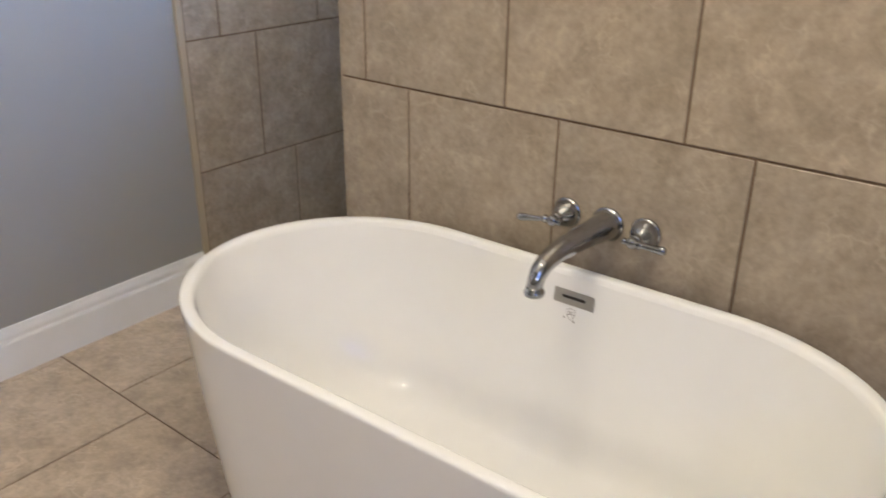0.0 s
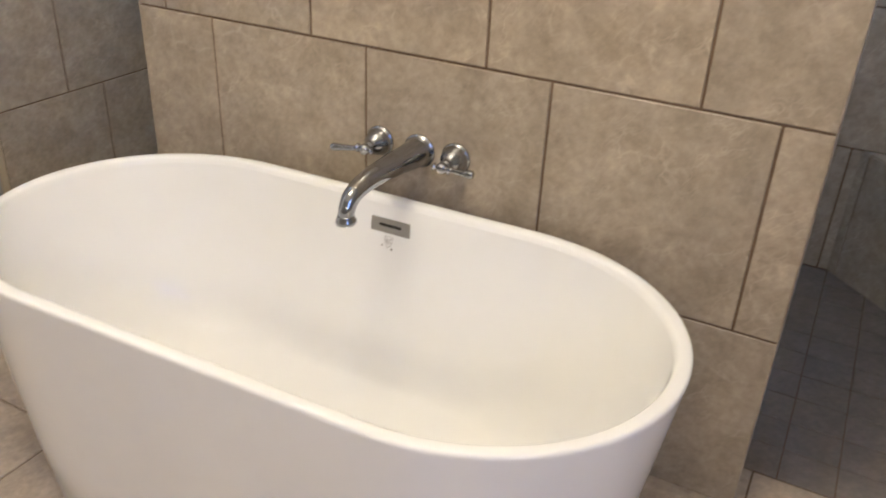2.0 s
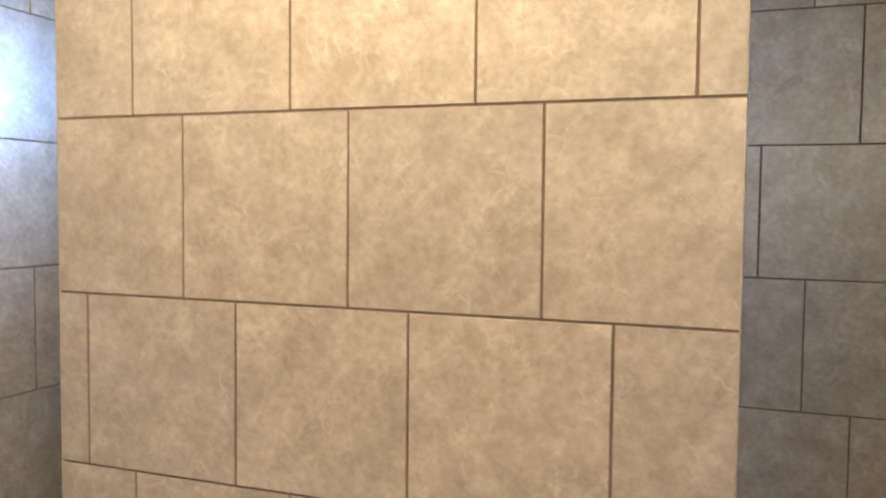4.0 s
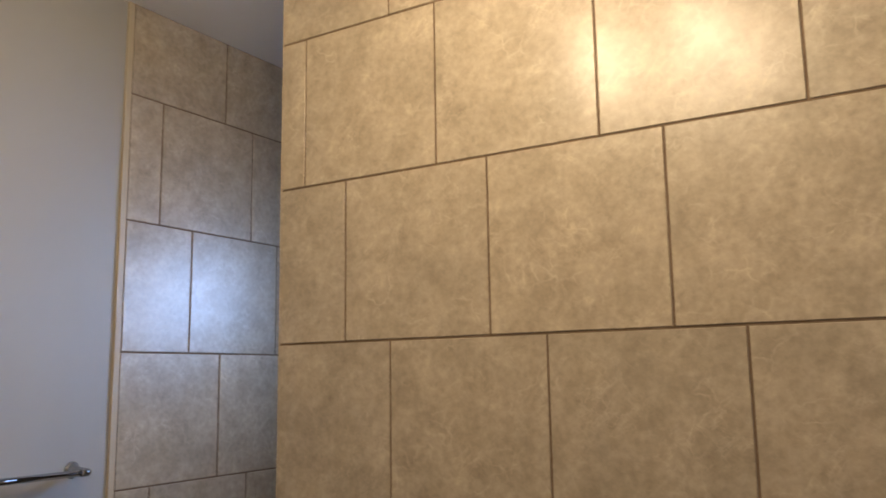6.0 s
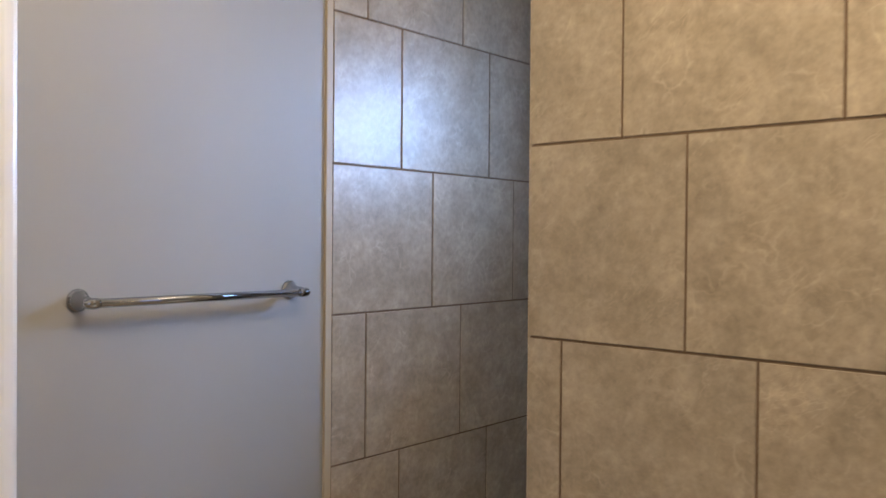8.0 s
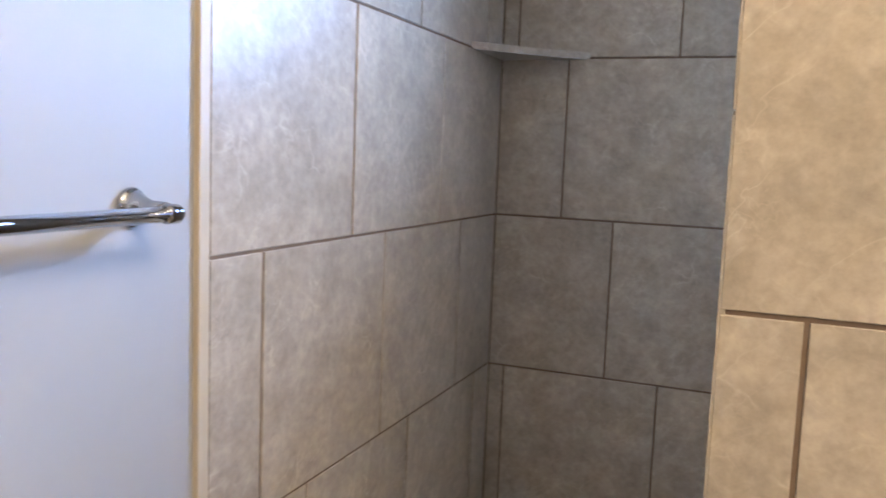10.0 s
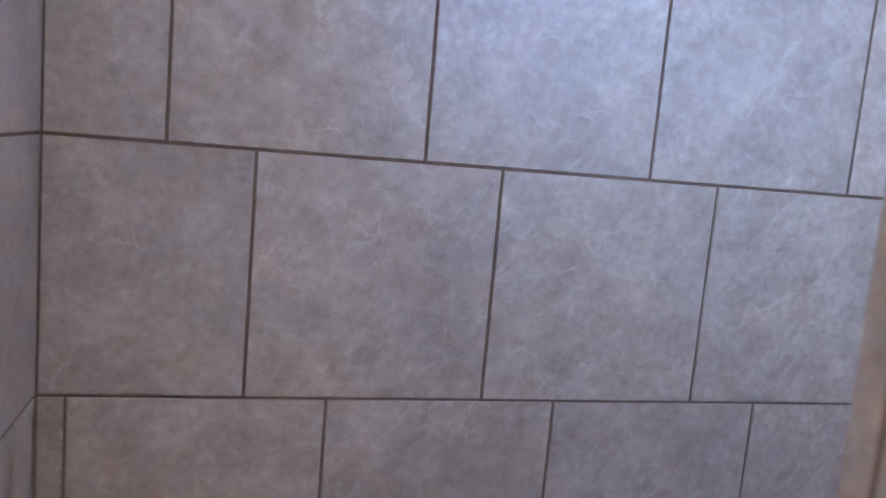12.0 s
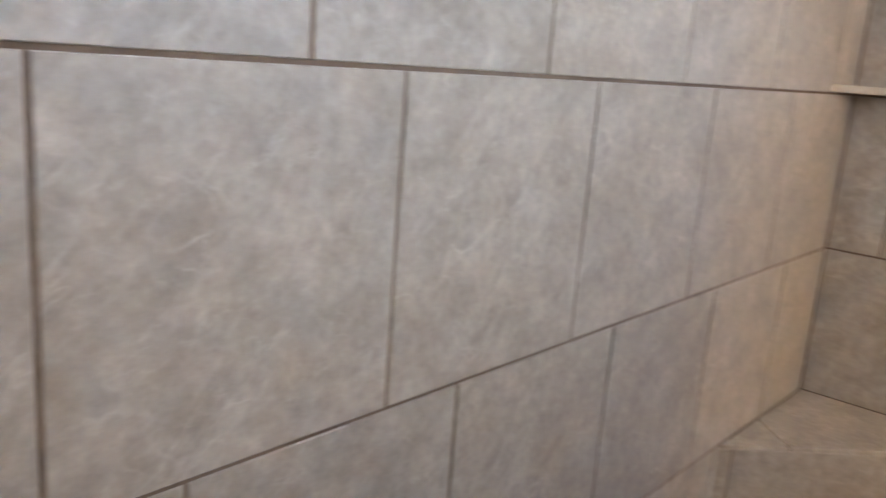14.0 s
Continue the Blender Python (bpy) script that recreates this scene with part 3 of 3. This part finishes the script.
vanity = new("vanity_light")
VX = 2.1
vanity.matrix_world = pose(VX, YF, 2.12, 0, 0, -90)
tagged(vanity, "wall light bar with three lit frosted globes", "wall light")
bm = bmesh.new()
add_box(bm, -0.03, 0.0, -0.52, 0.52, -0.05, 0.05, 0.006)
part("back_plate", bm, CHROME, vanity)
for gy in (-0.25, 0.0, 0.25):
    yy = 1.6 * gy
    bm = bmesh.new()
    sweep(bm, [(-0.03, yy, 0), (-0.07, yy, 0), (-0.10, yy, -0.01), (-0.11, yy, -0.04)], [0.009, 0.009, 0.009, 0.012], 14, 4)
    part("arm", bm, CHROME, vanity, "", True)
    bm = bmesh.new()
    lathe(bm, [(0.012, -0.04), (0.03, -0.045), (0.05, -0.07), (0.058, -0.10), (0.05, -0.13), (0.028, -0.15), (0.0, -0.155)], Matrix.Translation((-0.11, yy, 0)))
    globe = part("globe", bm, GLOW, vanity, "lit frosted globe", True)
    globe.visible_shadow = False
    lamp("vanity_globe_light", "POINT", pose(VX + 1.6 * gy, YF + 0.11, 2.02), 18, WARM, 0.05)

# ---------------------------------------------------------------- grit left in the tub and on the floor
rnd = random.Random(5)


def grit(x, y, z, r):
    bm = bmesh.new()
    bmesh.ops.create_icosphere(bm, subdivisions=1, radius=r)
    for v in bm.verts:
        v.co *= rnd.uniform(0.7, 1.3)
        v.co.z *= 0.55
    ob = part("grit", bm, DIRT)
    ob.location = (x, y, z + r * 0.3)
    tagged(ob, "tiny dark crumb of construction grit", "grit", "grit crumbs")


for gx, gy, gr in ((1.06, -0.42, 0.0028), (1.10, -0.44, 0.0024), (1.03, -0.36, 0.0018), (1.13, -0.36, 0.0016), (1.16, -0.38, 0.0013)):
    grit(gx, gy, 0.1165, gr)
for gx, gy, gr in ((0.20, -0.82, 0.003), (0.29, -0.85, 0.0022), (0.36, -0.86, 0.0026), (0.12, -0.93, 0.002)):
    grit(gx, gy, 0.0, gr)

# ---------------------------------------------------------------- tiles, piece by piece
tile_cache = {}
jit = random.Random(11)


def tile_mesh(w, h, mat):
    key = (round(w, 3), round(h, 3), mat.name)
    if key not in tile_cache:
        x, y, c, d = w / 2, h / 2, 0.0012, 0.009
        vs = [(sx * x, sy * y, -d) for sx, sy in ((-1, -1), (1, -1), (1, 1), (-1, 1))]
        vs += [(sx * x, sy * y, -c) for sx, sy in ((-1, -1), (1, -1), (1, 1), (-1, 1))]
        vs += [(sx * (x - c), sy * (y - c), 0) for sx, sy in ((-1, -1), (1, -1), (1, 1), (-1, 1))]
        fs = [(8, 9, 10, 11)]
        for k in range(4):
            m = (k + 1) % 4
            fs += [(k, m, 4 + m, 4 + k), (4 + k, 4 + m, 8 + m, 8 + k)]
        me = bpy.data.meshes.new("tile")
        me.from_pydata(vs, [], fs)
        me.materials.append(mat)
        tile_cache[key] = me
    return tile_cache[key]


def subtract(r, hole):
    a0, a1, b0, b1 = r
    h0, h1, g0, g1 = hole
    if a1 <= h0 or a0 >= h1 or b1 <= g0 or b0 >= g1:
        return [r]
    out = []
    if a0 < h0:
        out.append((a0, h0, b0, b1))
    if a1 > h1:
        out.append((h1, a1, b0, b1))
    a0, a1 = max(a0, h0), min(a1, h1)
    if b0 < g0:
        out.append((a0, a1, b0, g0))
    if b1 > g1:
        out.append((a0, a1, g1, b1))
    return out


def lay_tiles(parent, base, u_range, v_range, first, shift, pu=P, pv=P, v_first=0.0, mat=TILE, hole=None, joint=JOINT):
    """Courses on the plane of base (x along the course, y across it, z out of it). Course r (from 1) has joints at first + shift * r."""
    u0, u1 = u_range
    v0, v1 = v_range
    r = math.floor((v0 - v_first) / pv + 1e-6)
    while v_first + r * pv < v1 - 1e-6:
        vb, vt = max(v_first + r * pv, v0), min(v_first + (r + 1) * pv, v1)
        off = first + shift * (r + 1)
        k = math.floor((u0 - off) / pu + 1e-6)
        while off + k * pu < u1 - 1e-6:
            ua, ub = max(off + k * pu, u0), min(off + (k + 1) * pu, u1)
            k += 1
            rects = [(ua, ub, vb, vt)]
            if hole:
                rects = subtract(rects[0], hole)
            for a0, a1, b0, b1 in rects:
                w, h = a1 - a0 - joint, b1 - b0 - joint
                if w < 0.004 or h < 0.004:
                    continue
                ob = bpy.data.objects.new("tile", tile_mesh(w, h, mat))
                scene.collection.objects.link(ob)
                ob.parent = parent
                tilt = Euler((jit.gauss(0, 0.0011), jit.gauss(0, 0.0011), 0)).to_matrix().to_4x4()
                ob.matrix_local = base @ Matrix.Translation(((a0 + a1) / 2, (b0 + b1) / 2, jit.gauss(0, 0.00025))) @ tilt
        r += 1


def plane(u, v, origin=(0, 0, 0)):
    u, v = Vector(u), Vector(v)
    m = Matrix((u, v, u.cross(v))).transposed().to_4x4()
    m.translation = origin
    return m


S = -P / 3
UP = (0, 0, 1)
# partition: front, back and the two ends
lay_tiles(partition_wall, plane((1, 0, 0), UP), (PX0, PX1), (0, CEIL), -3 * S, S)
lay_tiles(partition_wall, plane((-1, 0, 0), UP, (0, PT, 0)), (-PX1, -PX0), (0, CEIL), 0.05, S)
lay_tiles(partition_wall, plane((0, -1, 0), UP, (PX0, 0, 0)), (-PT - 0.0022, 0.0022), (0, CEIL), 0.2, 0, v_first=0.23)
lay_tiles(partition_wall, plane((0, 1, 0), UP, (PX1, 0, 0)), (-0.0022, PT + 0.0022), (0, CEIL), 0.4, 0, v_first=0.0)
# shower side, back and end walls
lay_tiles(wall_shower_west, plane((0, 1, 0), UP, (XL, 0, 0)), (0.0125, YB), (0, CEIL), 0.154 - 3 * S, S)
lay_tiles(wall_shower_north, plane((1, 0, 0), UP, (0, YB, 0)), (XL, XR), (0, CEIL), -0.016 - 3 * S, S, hole=WIN)
lay_tiles(wall_shower_east, plane((0, -1, 0), UP, (XR, 0, 0)), (-YB, -0.15), (0, CEIL), -1.209 - 3 * S, S)
# bench front
d = (Vector((*BB1, 0)) - Vector((*BB0, 0))).normalized()
lay_tiles(bench, plane(d, UP, (BB0[0], BB0[1], 0)), (0.0, (Vector(BB1) - Vector(BB0)).length), (0, BH - 0.008), 0.04, 0, v_first=0.0)
# floors
lay_tiles(floor, plane((1, 0, 0), (0, 1, 0)), (XL, XV), (YF, 0.15), 0.118 - 6 * S, S, v_first=-3.36, mat=FLOOR_TILE, joint=0.0050)
lay_tiles(floor, plane((1, 0, 0), (0, 1, 0)), (XL, XR), (0.15, YB), 1.706, 0, pu=0.1335, pv=0.1205, v_first=0.1525, mat=MOSAIC, joint=0.0045)
